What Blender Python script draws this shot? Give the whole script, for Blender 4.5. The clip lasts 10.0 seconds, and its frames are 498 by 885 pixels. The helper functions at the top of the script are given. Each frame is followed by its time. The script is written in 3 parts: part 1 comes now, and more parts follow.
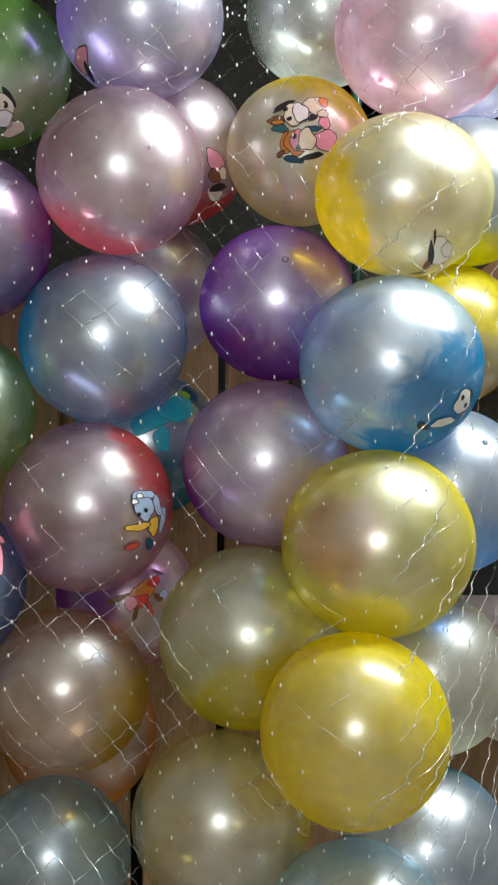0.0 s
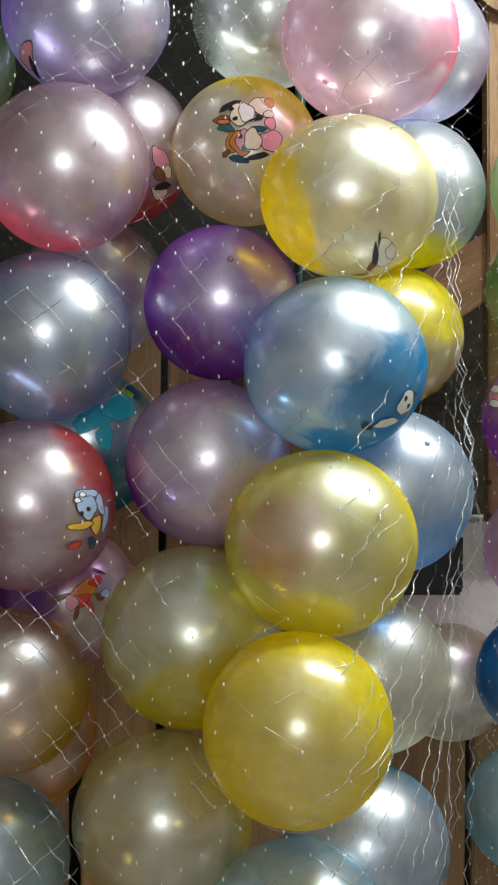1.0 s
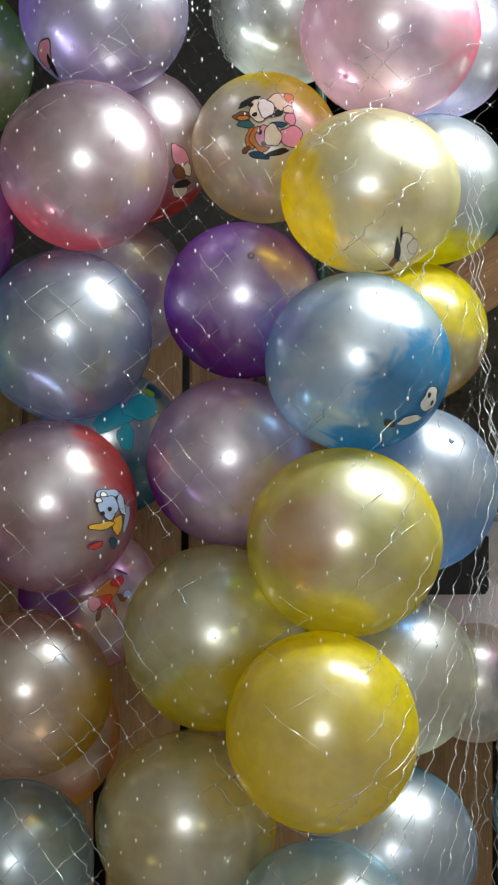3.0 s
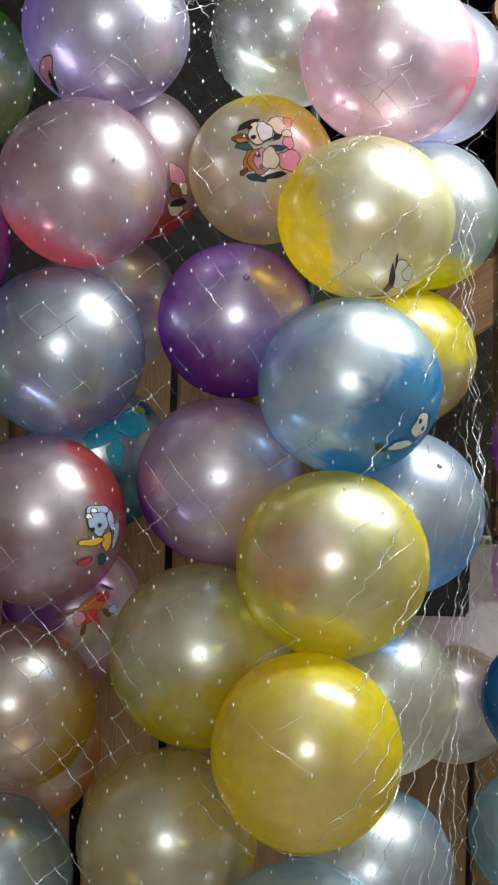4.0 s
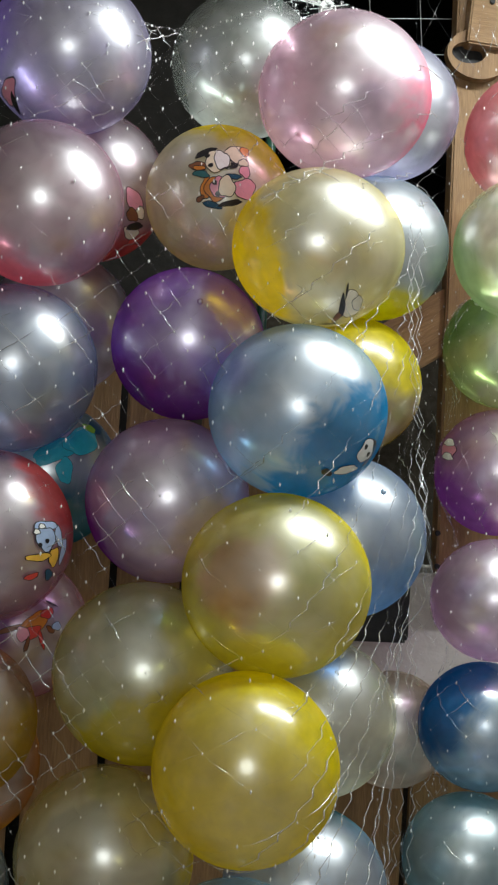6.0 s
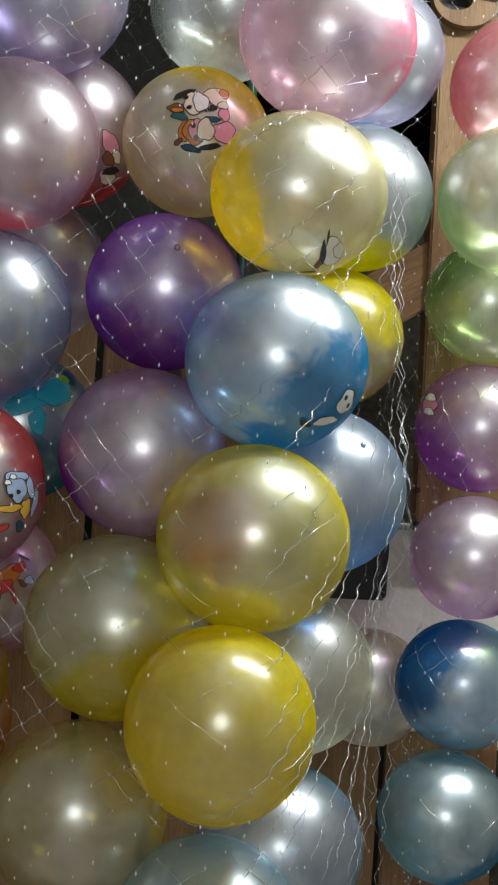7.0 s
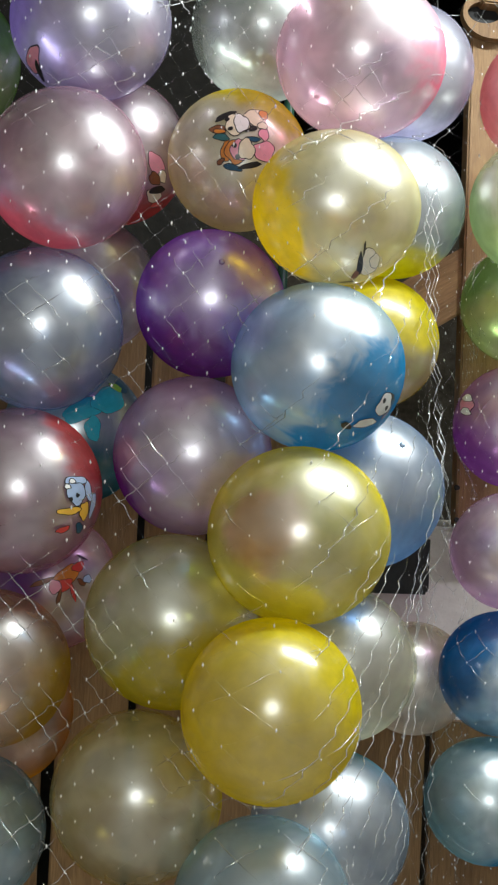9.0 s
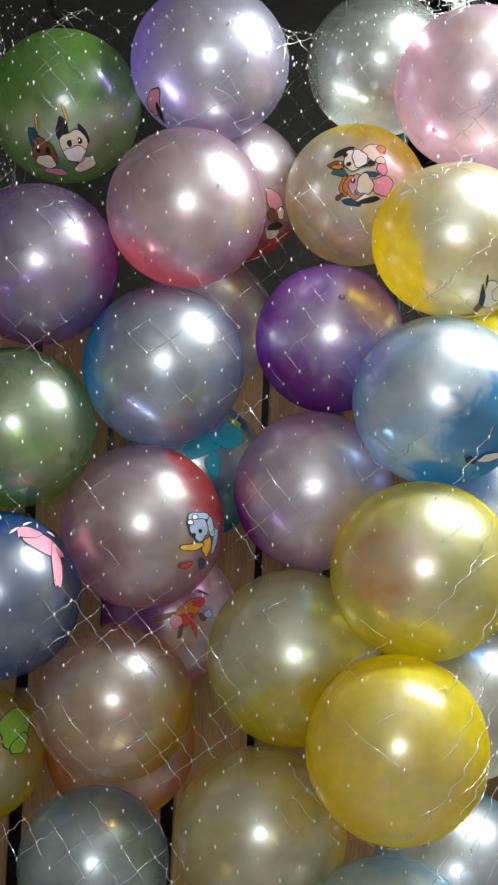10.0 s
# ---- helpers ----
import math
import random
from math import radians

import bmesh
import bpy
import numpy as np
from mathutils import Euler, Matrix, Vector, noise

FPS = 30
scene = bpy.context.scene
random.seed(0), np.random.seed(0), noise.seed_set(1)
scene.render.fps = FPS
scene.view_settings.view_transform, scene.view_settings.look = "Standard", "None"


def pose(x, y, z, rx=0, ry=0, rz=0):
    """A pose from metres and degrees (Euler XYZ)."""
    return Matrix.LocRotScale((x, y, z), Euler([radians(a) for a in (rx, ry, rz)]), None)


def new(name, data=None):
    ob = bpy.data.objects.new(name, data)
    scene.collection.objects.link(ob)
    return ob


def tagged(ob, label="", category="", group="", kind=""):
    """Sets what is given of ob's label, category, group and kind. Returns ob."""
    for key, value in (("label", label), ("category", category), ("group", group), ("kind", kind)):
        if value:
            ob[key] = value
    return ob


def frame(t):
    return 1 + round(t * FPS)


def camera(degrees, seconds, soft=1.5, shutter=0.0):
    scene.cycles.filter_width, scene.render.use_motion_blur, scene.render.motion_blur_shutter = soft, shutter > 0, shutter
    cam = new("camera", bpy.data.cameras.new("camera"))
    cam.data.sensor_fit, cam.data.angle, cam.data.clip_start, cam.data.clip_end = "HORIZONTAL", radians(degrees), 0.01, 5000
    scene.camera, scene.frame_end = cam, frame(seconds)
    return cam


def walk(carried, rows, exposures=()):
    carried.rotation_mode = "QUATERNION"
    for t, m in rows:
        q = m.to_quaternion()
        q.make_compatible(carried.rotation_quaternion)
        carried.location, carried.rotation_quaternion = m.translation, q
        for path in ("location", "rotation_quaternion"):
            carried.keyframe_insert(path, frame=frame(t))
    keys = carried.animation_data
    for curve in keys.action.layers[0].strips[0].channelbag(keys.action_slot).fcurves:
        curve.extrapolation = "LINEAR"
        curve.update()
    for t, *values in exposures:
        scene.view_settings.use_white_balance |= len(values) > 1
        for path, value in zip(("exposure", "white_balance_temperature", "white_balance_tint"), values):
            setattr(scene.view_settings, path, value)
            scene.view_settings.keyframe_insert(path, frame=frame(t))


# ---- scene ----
cam = camera(23.0, 10.0, 2.3)
# seconds, place of the camera, tilt, lean and turn in degrees
PATH = [
    (0, 0.0001, -0.0002, 1.4000, 90.000, -0.000, -0.000),
    (0.5, 0.0018, -0.0013, 1.3988, 89.496, -0.132, -1.834),
    (1, -0.0104, 0.0000, 1.3972, 90.067, -0.399, -2.954),
    (1.5, -0.0218, 0.0089, 1.4022, 90.822, -0.489, -1.903),
    (2, -0.0115, 0.0211, 1.3954, 90.146, 0.155, -1.649),
    (2.5, -0.0035, 0.0318, 1.3827, 89.541, 0.664, -1.019),
    (2.7, -0.0028, 0.0255, 1.3849, 90.038, 0.543, -1.382),
    (3.8, -0.0289, 0.0081, 1.4099, 90.297, -1.472, -2.692),
    (4, -0.0342, 0.0053, 1.4076, 90.617, -1.536, -3.117),
    (4.5, -0.0314, 0.0198, 1.4032, 90.668, -2.486, -1.108),
    (5, -0.0263, 0.0128, 1.3926, 92.948, -1.613, -3.090),
    (5.5, -0.0304, -0.0176, 1.4024, 93.393, -1.864, -5.223),
    (5.7, -0.0461, -0.0258, 1.4000, 92.486, -2.502, -5.345),
    (6.8, -0.0311, -0.0063, 1.3824, 91.758, -4.130, -6.652),
    (7, -0.0329, 0.0169, 1.3762, 90.507, -3.597, -6.717),
    (7.2, -0.0511, 0.0288, 1.3410, 91.631, -3.944, -9.659),
    (7.5, -0.0459, -0.0042, 1.3724, 89.571, -5.100, -7.762),
    (8, -0.0481, -0.0869, 1.3936, 91.302, -3.728, -5.491),
    (8.5, -0.0471, -0.1160, 1.3920, 91.345, -2.557, -4.879),
    (9, -0.0455, -0.0852, 1.3753, 90.521, -2.503, -4.651),
    (9.5, -0.0602, -0.0685, 1.3941, 91.442, -2.518, -2.177),
    (10, -0.0749, -0.0834, 1.3833, 91.700, -2.208, 0.161),
]
walk(cam, [(t, pose(x, y, z, tilt, lean, turn)) for t, x, y, z, tilt, lean, turn in PATH],
     [(0, 0.08), (1, -0.06), (2, -0.03), (4.6, 0.0), (5.4, -0.42), (7.5, -0.43), (8.5, -0.22), (9.5, 0.05), (10, 0.2)])

# ---- world and lamps ----
world = bpy.data.worlds.new("night")
scene.world = world
world.use_nodes = True
world.node_tree.nodes["Background"].inputs["Color"].default_value = (0.35, 0.42, 0.6, 1)
world.node_tree.nodes["Background"].inputs["Strength"].default_value = 0.02

# the small bright lamp over the camera's stand
lamp_data = bpy.data.lights.new("hand_lamp", "POINT")
lamp_data.energy, lamp_data.shadow_soft_size, lamp_data.color = 57.0, 0.36, (0.94, 1.0, 1.0)
new("hand_lamp", lamp_data).matrix_world = pose(-0.08, -0.8, 1.64)

# the light of the two ceiling tubes, just under them
for x in (0.72, 1.36):
    tube_data = bpy.data.lights.new("tube_light", "AREA")
    tube_data.shape, tube_data.size, tube_data.size_y, tube_data.energy, tube_data.color = "RECTANGLE", 0.5, 0.05, 31.0, (0.92, 0.99, 0.99)
    new("tube_light", tube_data).matrix_world = pose(x, 1.56, 2.70, 0, 8, 0)


# ---- materials ----
def base_material(name):
    m = bpy.data.materials.new(name)
    m.use_nodes = True
    m.node_tree.nodes.clear()
    return m, m.node_tree.nodes, m.node_tree.links


def surface(name, colour, colour2, rough=0.7, scale=6.0, grain=60.0, bump=0.3, stretch=(1, 1, 1), metal=0.0, spec=0.4):
    """A solid surface with stains and grain."""
    m, n, l = base_material(name)
    out = n.new("ShaderNodeOutputMaterial")
    b = n.new("ShaderNodeBsdfPrincipled")
    tc = n.new("ShaderNodeTexCoord")
    mp = n.new("ShaderNodeMapping")
    mp.inputs["Scale"].default_value = stretch
    l.new(tc.outputs["Object"], mp.inputs["Vector"])
    big, fine = n.new("ShaderNodeTexNoise"), n.new("ShaderNodeTexNoise")
    big.inputs["Scale"].default_value, big.inputs["Detail"].default_value = scale, 4
    fine.inputs["Scale"].default_value, fine.inputs["Detail"].default_value = grain, 6
    l.new(mp.outputs["Vector"], big.inputs["Vector"])
    l.new(mp.outputs["Vector"], fine.inputs["Vector"])
    info = n.new("ShaderNodeObjectInfo")
    add = n.new("ShaderNodeMath")
    add.operation = "MULTIPLY_ADD"
    l.new(fine.outputs["Fac"], add.inputs[0])
    add.inputs[1].default_value = 0.8
    l.new(big.outputs["Fac"], add.inputs[2])
    shift = n.new("ShaderNodeMath")
    shift.operation = "MULTIPLY_ADD"
    l.new(info.outputs["Random"], shift.inputs[0])
    shift.inputs[1].default_value = 0.3
    l.new(add.outputs[0], shift.inputs[2])
    ramp = n.new("ShaderNodeMapRange")
    ramp.inputs["From Min"].default_value, ramp.inputs["From Max"].default_value = 0.65, 1.35
    l.new(shift.outputs[0], ramp.inputs["Value"])
    mix = n.new("ShaderNodeMix")
    mix.data_type = "RGBA"
    mix.inputs["A"].default_value, mix.inputs["B"].default_value = (*colour, 1), (*colour2, 1)
    l.new(ramp.outputs["Result"], mix.inputs["Factor"])
    l.new(mix.outputs["Result"], b.inputs["Base Color"])
    b.inputs["Roughness"].default_value, b.inputs["Metallic"].default_value = rough, metal
    b.inputs["Specular IOR Level"].default_value = spec
    bm_ = n.new("ShaderNodeBump")
    bm_.inputs["Strength"].default_value, bm_.inputs["Distance"].default_value = bump, 0.004
    l.new(fine.outputs["Fac"], bm_.inputs["Height"])
    l.new(bm_.outputs["Normal"], b.inputs["Normal"])
    l.new(b.outputs[0], out.inputs["Surface"])
    return m


def latex(name, pale, deep, way, reach=0.35, dense=0.5, deep_dense=0.8, pearl_most=0.46, blot=None, mottle=0.5, soft=0.16):
    """Pearly balloon skin: pale and see-through, with a deeper patch towards way. reach: how far the patch spreads (-1 to 1)."""
    m, n, l = base_material(name)
    out = n.new("ShaderNodeOutputMaterial")
    tc = n.new("ShaderNodeTexCoord")
    unit = n.new("ShaderNodeVectorMath")
    unit.operation = "NORMALIZE"
    l.new(tc.outputs["Object"], unit.inputs[0])
    cloud = n.new("ShaderNodeTexNoise")
    cloud.inputs["Scale"].default_value, cloud.inputs["Detail"].default_value, cloud.inputs["Distortion"].default_value = 1.6 + mottle * 0.8, 3, 0.6
    info = n.new("ShaderNodeObjectInfo")
    where = n.new("ShaderNodeVectorMath")
    where.operation = "ADD"
    l.new(unit.outputs[0], where.inputs[0])
    l.new(info.outputs["Location"], where.inputs[1])
    l.new(where.outputs[0], cloud.inputs["Vector"])
    dot = n.new("ShaderNodeVectorMath")
    dot.operation = "DOT_PRODUCT"
    l.new(unit.outputs[0], dot.inputs[0])
    dot.inputs[1].default_value = Vector(way).normalized()
    wob = n.new("ShaderNodeMath")
    wob.operation = "MULTIPLY_ADD"
    l.new(cloud.outputs["Fac"], wob.inputs[0])
    wob.inputs[1].default_value = mottle
    l.new(dot.outputs["Value"], wob.inputs[2])
    mask = n.new("ShaderNodeMapRange")
    mask.interpolation_type = "SMOOTHSTEP"
    mask.inputs["From Min"].default_value = 0.81 + mottle / 2 - reach
    mask.inputs["From Max"].default_value = 0.91 + soft + mottle * 0.7 - reach
    l.new(wob.outputs[0], mask.inputs["Value"])
    col = n.new("ShaderNodeMix")
    col.data_type = "RGBA"
    col.inputs["A"].default_value, col.inputs["B"].default_value = (*pale, 1), (*deep, 1)
    l.new(mask.outputs["Result"], col.inputs["Factor"])
    if blot:
        near = n.new("ShaderNodeVectorMath")
        near.operation = "DOT_PRODUCT"
        l.new(unit.outputs[0], near.inputs[0])
        near.inputs[1].default_value = Vector(blot[1]).normalized()
        loose = n.new("ShaderNodeMath")
        loose.operation = "MULTIPLY_ADD"
        l.new(cloud.outputs["Fac"], loose.inputs[0])
        loose.inputs[1].default_value = 0.3
        l.new(near.outputs["Value"], loose.inputs[2])
        patch = n.new("ShaderNodeMapRange")
        patch.interpolation_type = "SMOOTHSTEP"
        patch.inputs["From Min"].default_value, patch.inputs["From Max"].default_value = blot[2] + 0.13, blot[2] + 0.27
        l.new(loose.outputs[0], patch.inputs["Value"])
        base_col, col = col, n.new("ShaderNodeMix")
        col.data_type = "RGBA"
        l.new(base_col.outputs["Result"], col.inputs["A"])
        col.inputs["B"].default_value = (*blot[0], 1)
        l.new(patch.outputs["Result"], col.inputs["Factor"])
    # how solid the skin is: clouds of pearl pigment
    solid = n.new("ShaderNodeMapRange")
    solid.inputs["To Min"].default_value, solid.inputs["To Max"].default_value = dense, deep_dense
    l.new(mask.outputs["Result"], solid.inputs["Value"])
    fine = n.new("ShaderNodeTexNoise")
    fine.inputs["Scale"].default_value, fine.inputs["Detail"].default_value = 5.0, 5
    l.new(where.outputs[0], fine.inputs["Vector"])
    var = n.new("ShaderNodeMapRange")
    var.inputs["From Min"].default_value, var.inputs["From Max"].default_value = 0.3, 0.7
    var.inputs["To Min"].default_value, var.inputs["To Max"].default_value = 0.82, 1.12
    l.new(fine.outputs["Fac"], var.inputs["Value"])
    dens = n.new("ShaderNodeMath")
    dens.operation = "MULTIPLY"
    dens.use_clamp = True
    l.new(solid.outputs["Result"], dens.inputs[0])
    l.new(var.outputs["Result"], dens.inputs[1])
    clear, diff, trans = n.new("ShaderNodeBsdfTransparent"), n.new("ShaderNodeBsdfDiffuse"), n.new("ShaderNodeBsdfTranslucent")
    tint = n.new("ShaderNodeMix")
    tint.data_type = "RGBA"
    tint.inputs["Factor"].default_value = 1.0
    tint.inputs["A"].default_value = (1, 1, 1, 1)
    l.new(col.outputs["Result"], tint.inputs["B"])
    l.new(tint.outputs["Result"], clear.inputs["Color"])
    l.new(col.outputs["Result"], diff.inputs["Color"])
    l.new(col.outputs["Result"], trans.inputs["Color"])
    body = n.new("ShaderNodeMixShader")
    body.inputs[0].default_value = 0.5
    l.new(diff.outputs[0], body.inputs[1])
    l.new(trans.outputs[0], body.inputs[2])
    skin = n.new("ShaderNodeMixShader")
    l.new(dens.outputs[0], skin.inputs[0])
    l.new(clear.outputs[0], skin.inputs[1])
    l.new(body.outputs[0], skin.inputs[2])
    # pearl sheen: a broad lobe in a washed-out tone of the skin
    sheen_tone = n.new("ShaderNodeMix")
    sheen_tone.data_type = "RGBA"
    sheen_tone.inputs["Factor"].default_value = 0.8
    sheen_tone.inputs["B"].default_value = (1, 1, 1, 1)
    l.new(col.outputs["Result"], sheen_tone.inputs["A"])
    pearl = n.new("ShaderNodeBsdfGlossy")
    pearl.inputs["Roughness"].default_value = 0.34
    l.new(sheen_tone.outputs["Result"], pearl.inputs["Color"])
    soft_pearl = n.new("ShaderNodeBsdfGlossy")
    soft_pearl.inputs["Roughness"].default_value = 0.55
    l.new(sheen_tone.outputs["Result"], soft_pearl.inputs["Color"])
    pearls = n.new("ShaderNodeMixShader")
    pearls.inputs[0].default_value = 0.32
    l.new(pearl.outputs[0], pearls.inputs[1])
    l.new(soft_pearl.outputs[0], pearls.inputs[2])
    sheen = n.new("ShaderNodeMixShader")
    facing = n.new("ShaderNodeLayerWeight")
    facing.inputs["Blend"].default_value = 0.45
    share = n.new("ShaderNodeMapRange")
    share.inputs["To Min"].default_value, share.inputs["To Max"].default_value = pearl_most, 0.03
    l.new(facing.outputs["Facing"], share.inputs["Value"])
    swirl = n.new("ShaderNodeTexNoise")
    swirl.inputs["Scale"].default_value, swirl.inputs["Detail"].default_value, swirl.inputs["Distortion"].default_value = 1.8, 2, 0.4
    l.new(where.outputs[0], swirl.inputs["Vector"])
    uneven = n.new("ShaderNodeMapRange")
    uneven.inputs["From Min"].default_value, uneven.inputs["From Max"].default_value = 0.32, 0.68
    uneven.inputs["To Min"].default_value, uneven.inputs["To Max"].default_value = 0.6, 1.3
    l.new(swirl.outputs["Fac"], uneven.inputs["Value"])
    shine = n.new("ShaderNodeMath")
    shine.operation = "MULTIPLY"
    l.new(share.outputs["Result"], shine.inputs[0])
    l.new(uneven.outputs["Result"], shine.inputs[1])
    # less pearl pigment where the deep dye lies
    bare = n.new("ShaderNodeMapRange")
    bare.inputs["To Min"].default_value, bare.inputs["To Max"].default_value = 1.0, 0.25
    l.new(mask.outputs["Result"], bare.inputs["Value"])
    pigment = n.new("ShaderNodeMath")
    pigment.operation = "MULTIPLY"
    l.new(shine.outputs[0], pigment.inputs[0])
    l.new(bare.outputs["Result"], pigment.inputs[1])
    l.new(pigment.outputs[0], sheen.inputs[0])
    l.new(skin.outputs[0], sheen.inputs[1])
    l.new(pearls.outputs[0], sheen.inputs[2])
    # the smooth outer film
    film = n.new("ShaderNodeBsdfGlossy")
    film.inputs["Roughness"].default_value = 0.18
    edge = n.new("ShaderNodeLayerWeight")
    edge.inputs["Blend"].default_value = 0.2
    fres = n.new("ShaderNodeMapRange")
    fres.inputs["To Min"].default_value, fres.inputs["To Max"].default_value = 0.075, 0.10
    l.new(edge.outputs["Facing"], fres.inputs["Value"])
    ripple = n.new("ShaderNodeBump")
    ripple.inputs["Strength"].default_value, ripple.inputs["Distance"].default_value = 0.05, 0.002
    l.new(fine.outputs["Fac"], ripple.inputs["Height"])
    l.new(ripple.outputs["Normal"], film.inputs["Normal"])
    gloss = n.new("ShaderNodeMixShader")
    l.new(fres.outputs[0], gloss.inputs[0])
    l.new(sheen.outputs[0], gloss.inputs[1])
    l.new(film.outputs[0], gloss.inputs[2])
    l.new(gloss.outputs[0], out.inputs["Surface"])
    return m


def cord_material(name, least, most, cover):
    """Half-clear glossy nylon; random opaque stretches stand in for where it glints."""
    m, n, l = base_material(name)
    out = n.new("ShaderNodeOutputMaterial")
    body, glint = n.new("ShaderNodeBsdfDiffuse"), n.new("ShaderNodeBsdfGlossy")
    body.inputs["Color"].default_value = (0.75, 0.76, 0.76, 1)
    glint.inputs["Roughness"].default_value = 0.2
    clear = n.new("ShaderNodeBsdfTransparent")
    tc, noi = n.new("ShaderNodeTexCoord"), n.new("ShaderNodeTexNoise")
    noi.inputs["Scale"].default_value = 11
    l.new(tc.outputs["Object"], noi.inputs["Vector"])
    fac = n.new("ShaderNodeMapRange")
    fac.inputs["From Min"].default_value, fac.inputs["From Max"].default_value = least, most
    fac.inputs["To Min"].default_value, fac.inputs["To Max"].default_value = 0.03, cover
    l.new(noi.outputs["Fac"], fac.inputs["Value"])
    fibre = n.new("ShaderNodeMixShader")
    fibre.inputs[0].default_value = 0.75
    l.new(body.outputs[0], fibre.inputs[1])
    l.new(glint.outputs[0], fibre.inputs[2])
    mix = n.new("ShaderNodeMixShader")
    l.new(fac.outputs["Result"], mix.inputs[0])
    l.new(clear.outputs[0], mix.inputs[1])
    l.new(fibre.outputs[0], mix.inputs[2])
    l.new(mix.outputs[0], out.inputs["Surface"])
    return m


CORD = cord_material("nylon_cord", 0.56, 0.68, 0.75)
# same nylon, more of it opaque, for the brighter glints along the edge
STRAND = cord_material("glint_nylon", 0.42, 0.60, 0.75)
KNOT = surface("nylon_knot", (0.8, 0.8, 0.78), (0.9, 0.9, 0.88), 0.25, spec=0.8, bump=0.0)
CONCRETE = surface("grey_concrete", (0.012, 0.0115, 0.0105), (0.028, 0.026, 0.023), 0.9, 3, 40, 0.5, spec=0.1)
ROUGH = surface("rough_brown_render", (0.025, 0.021, 0.015), (0.075, 0.065, 0.05), 0.9, 9, 60, 0.8, spec=0.1)
# near-black colour stands in for the unlit void behind the opening
DARK = surface("void_darkness", (0.003, 0.003, 0.003), (0.007, 0.007, 0.007), 0.9, 3, 30, spec=0.05)
PLASTER = surface("white_plaster", (0.62, 0.58, 0.53), (0.78, 0.75, 0.7), 0.8, 5, 50, 0.4)
CEILING = surface("ceiling_paint", (0.5, 0.49, 0.47), (0.62, 0.61, 0.58), 0.85, 3, 40)
WALLS = surface("room_paint", (0.42, 0.38, 0.33), (0.55, 0.5, 0.44), 0.85, 2, 40)
FLOOR = surface("cement_floor", (0.22, 0.21, 0.2), (0.32, 0.3, 0.28), 0.75, 3, 50)
PINE = surface("pine_board", (0.15, 0.08, 0.033), (0.30, 0.175, 0.075), 0.6, 5, 40, 0.35, (6, 6, 0.7))
PINE_X = surface("pine_board_across", (0.15, 0.08, 0.033), (0.30, 0.175, 0.075), 0.6, 5, 40, 0.35, (0.7, 6, 6))
STEEL = surface("galvanised_wire", (0.3, 0.3, 0.3), (0.45, 0.45, 0.45), 0.4, metal=0.5)
BLACK = surface("black_plastic", (0.008, 0.008, 0.008), (0.02, 0.02, 0.02), 0.6)
GREEN = surface("dark_green_paint", (0.01, 0.05, 0.03), (0.02, 0.08, 0.05), 0.4)
INK = {
    "white": (0.85, 0.82, 0.78), "black": (0.015, 0.013, 0.015), "orange": (0.6, 0.2, 0.03), "teal": (0.03, 0.12, 0.13), "pink": (0.75, 0.3, 0.4),
    "blue": (0.35, 0.45, 0.65), "navy": (0.01, 0.07, 0.14), "cream": (0.75, 0.66, 0.5), "silver": (0.62, 0.62, 0.62), "gold": (0.7, 0.4, 0.05), "red": (0.6, 0.05, 0.04), "brown": (0.2, 0.07, 0.03), "cyan": (0.02, 0.36, 0.46), "lime": (0.25, 0.5, 0.05),
}
INK = {k: surface("print_" + k, v, tuple(min(1, c * 1.25 + 0.01) for c in v), 0.3, 20, 120, 0.05) for k, v in INK.items()}


# ---- mesh helpers ----
def link_mesh(name, bm, material, parent=None, label="", smooth=False):
    me = bpy.data.meshes.new(name)
    bm.to_mesh(me)
    bm.free()
    for p in me.polygons:
        p.use_smooth = smooth
    for mat in material if isinstance(material, (list, tuple)) else (material,):
        me.materials.append(mat)
    ob = new(name, me)
    if parent:
        ob.parent = parent
    if label:
        ob["label"] = label
    return ob


part = link_mesh


def box(lo, hi, bevel=0.003):
    bm = bmesh.new()
    lo, hi = Vector(lo), Vector(hi)
    bmesh.ops.create_cube(bm, size=1, matrix=Matrix.Translation((lo + hi) / 2) @ Matrix.Diagonal((*(hi - lo), 1)))
    if bevel:
        bmesh.ops.bevel(bm, geom=bm.edges[:], offset=bevel, segments=2, affect="EDGES")
    return bm


def rod(bm, a, b, r, sides=6):
    a, b = Vector(a), Vector(b)
    m = Matrix.Translation((a + b) / 2) @ (b - a).to_track_quat("Z", "Y").to_matrix().to_4x4()
    bmesh.ops.create_cone(bm, cap_ends=True, segments=sides, radius1=r, radius2=r, depth=(b - a).length, matrix=m)


def structure(name, lo, hi, material, label, bevel=0.0):
    return tagged(link_mesh(name, box(lo, hi, bevel), material), label, name.split("_")[0], kind="structure")


# ---- the room ----
# unseen floor, ceiling and beige walls, added for closure and bounced light
structure("floor", (-2.6, -2.6, -0.1), (2.6, 4.6, 0), FLOOR, "unseen worn grey cement floor, added to close the dim room")
structure("ceiling", (-2.6, -2.6, 2.9), (2.6, 2.92, 3.0), CEILING, "unseen plain off-white ceiling, added above the balloons")
structure("ceiling_2", (-2.6, 2.92, 2.9), (2.6, 4.6, 3.0), DARK, "near-black ceiling behind the wire grid, darkness put into its colour")
structure("wall_south", (-2.6, -2.7, 0), (2.6, -2.6, 2.9), WALLS, "unseen plain beige wall, added behind the viewer")
structure("wall_west", (-2.7, -2.6, 0), (-2.6, 4.6, 2.9), WALLS, "unseen plain beige side wall, added for bounced light")
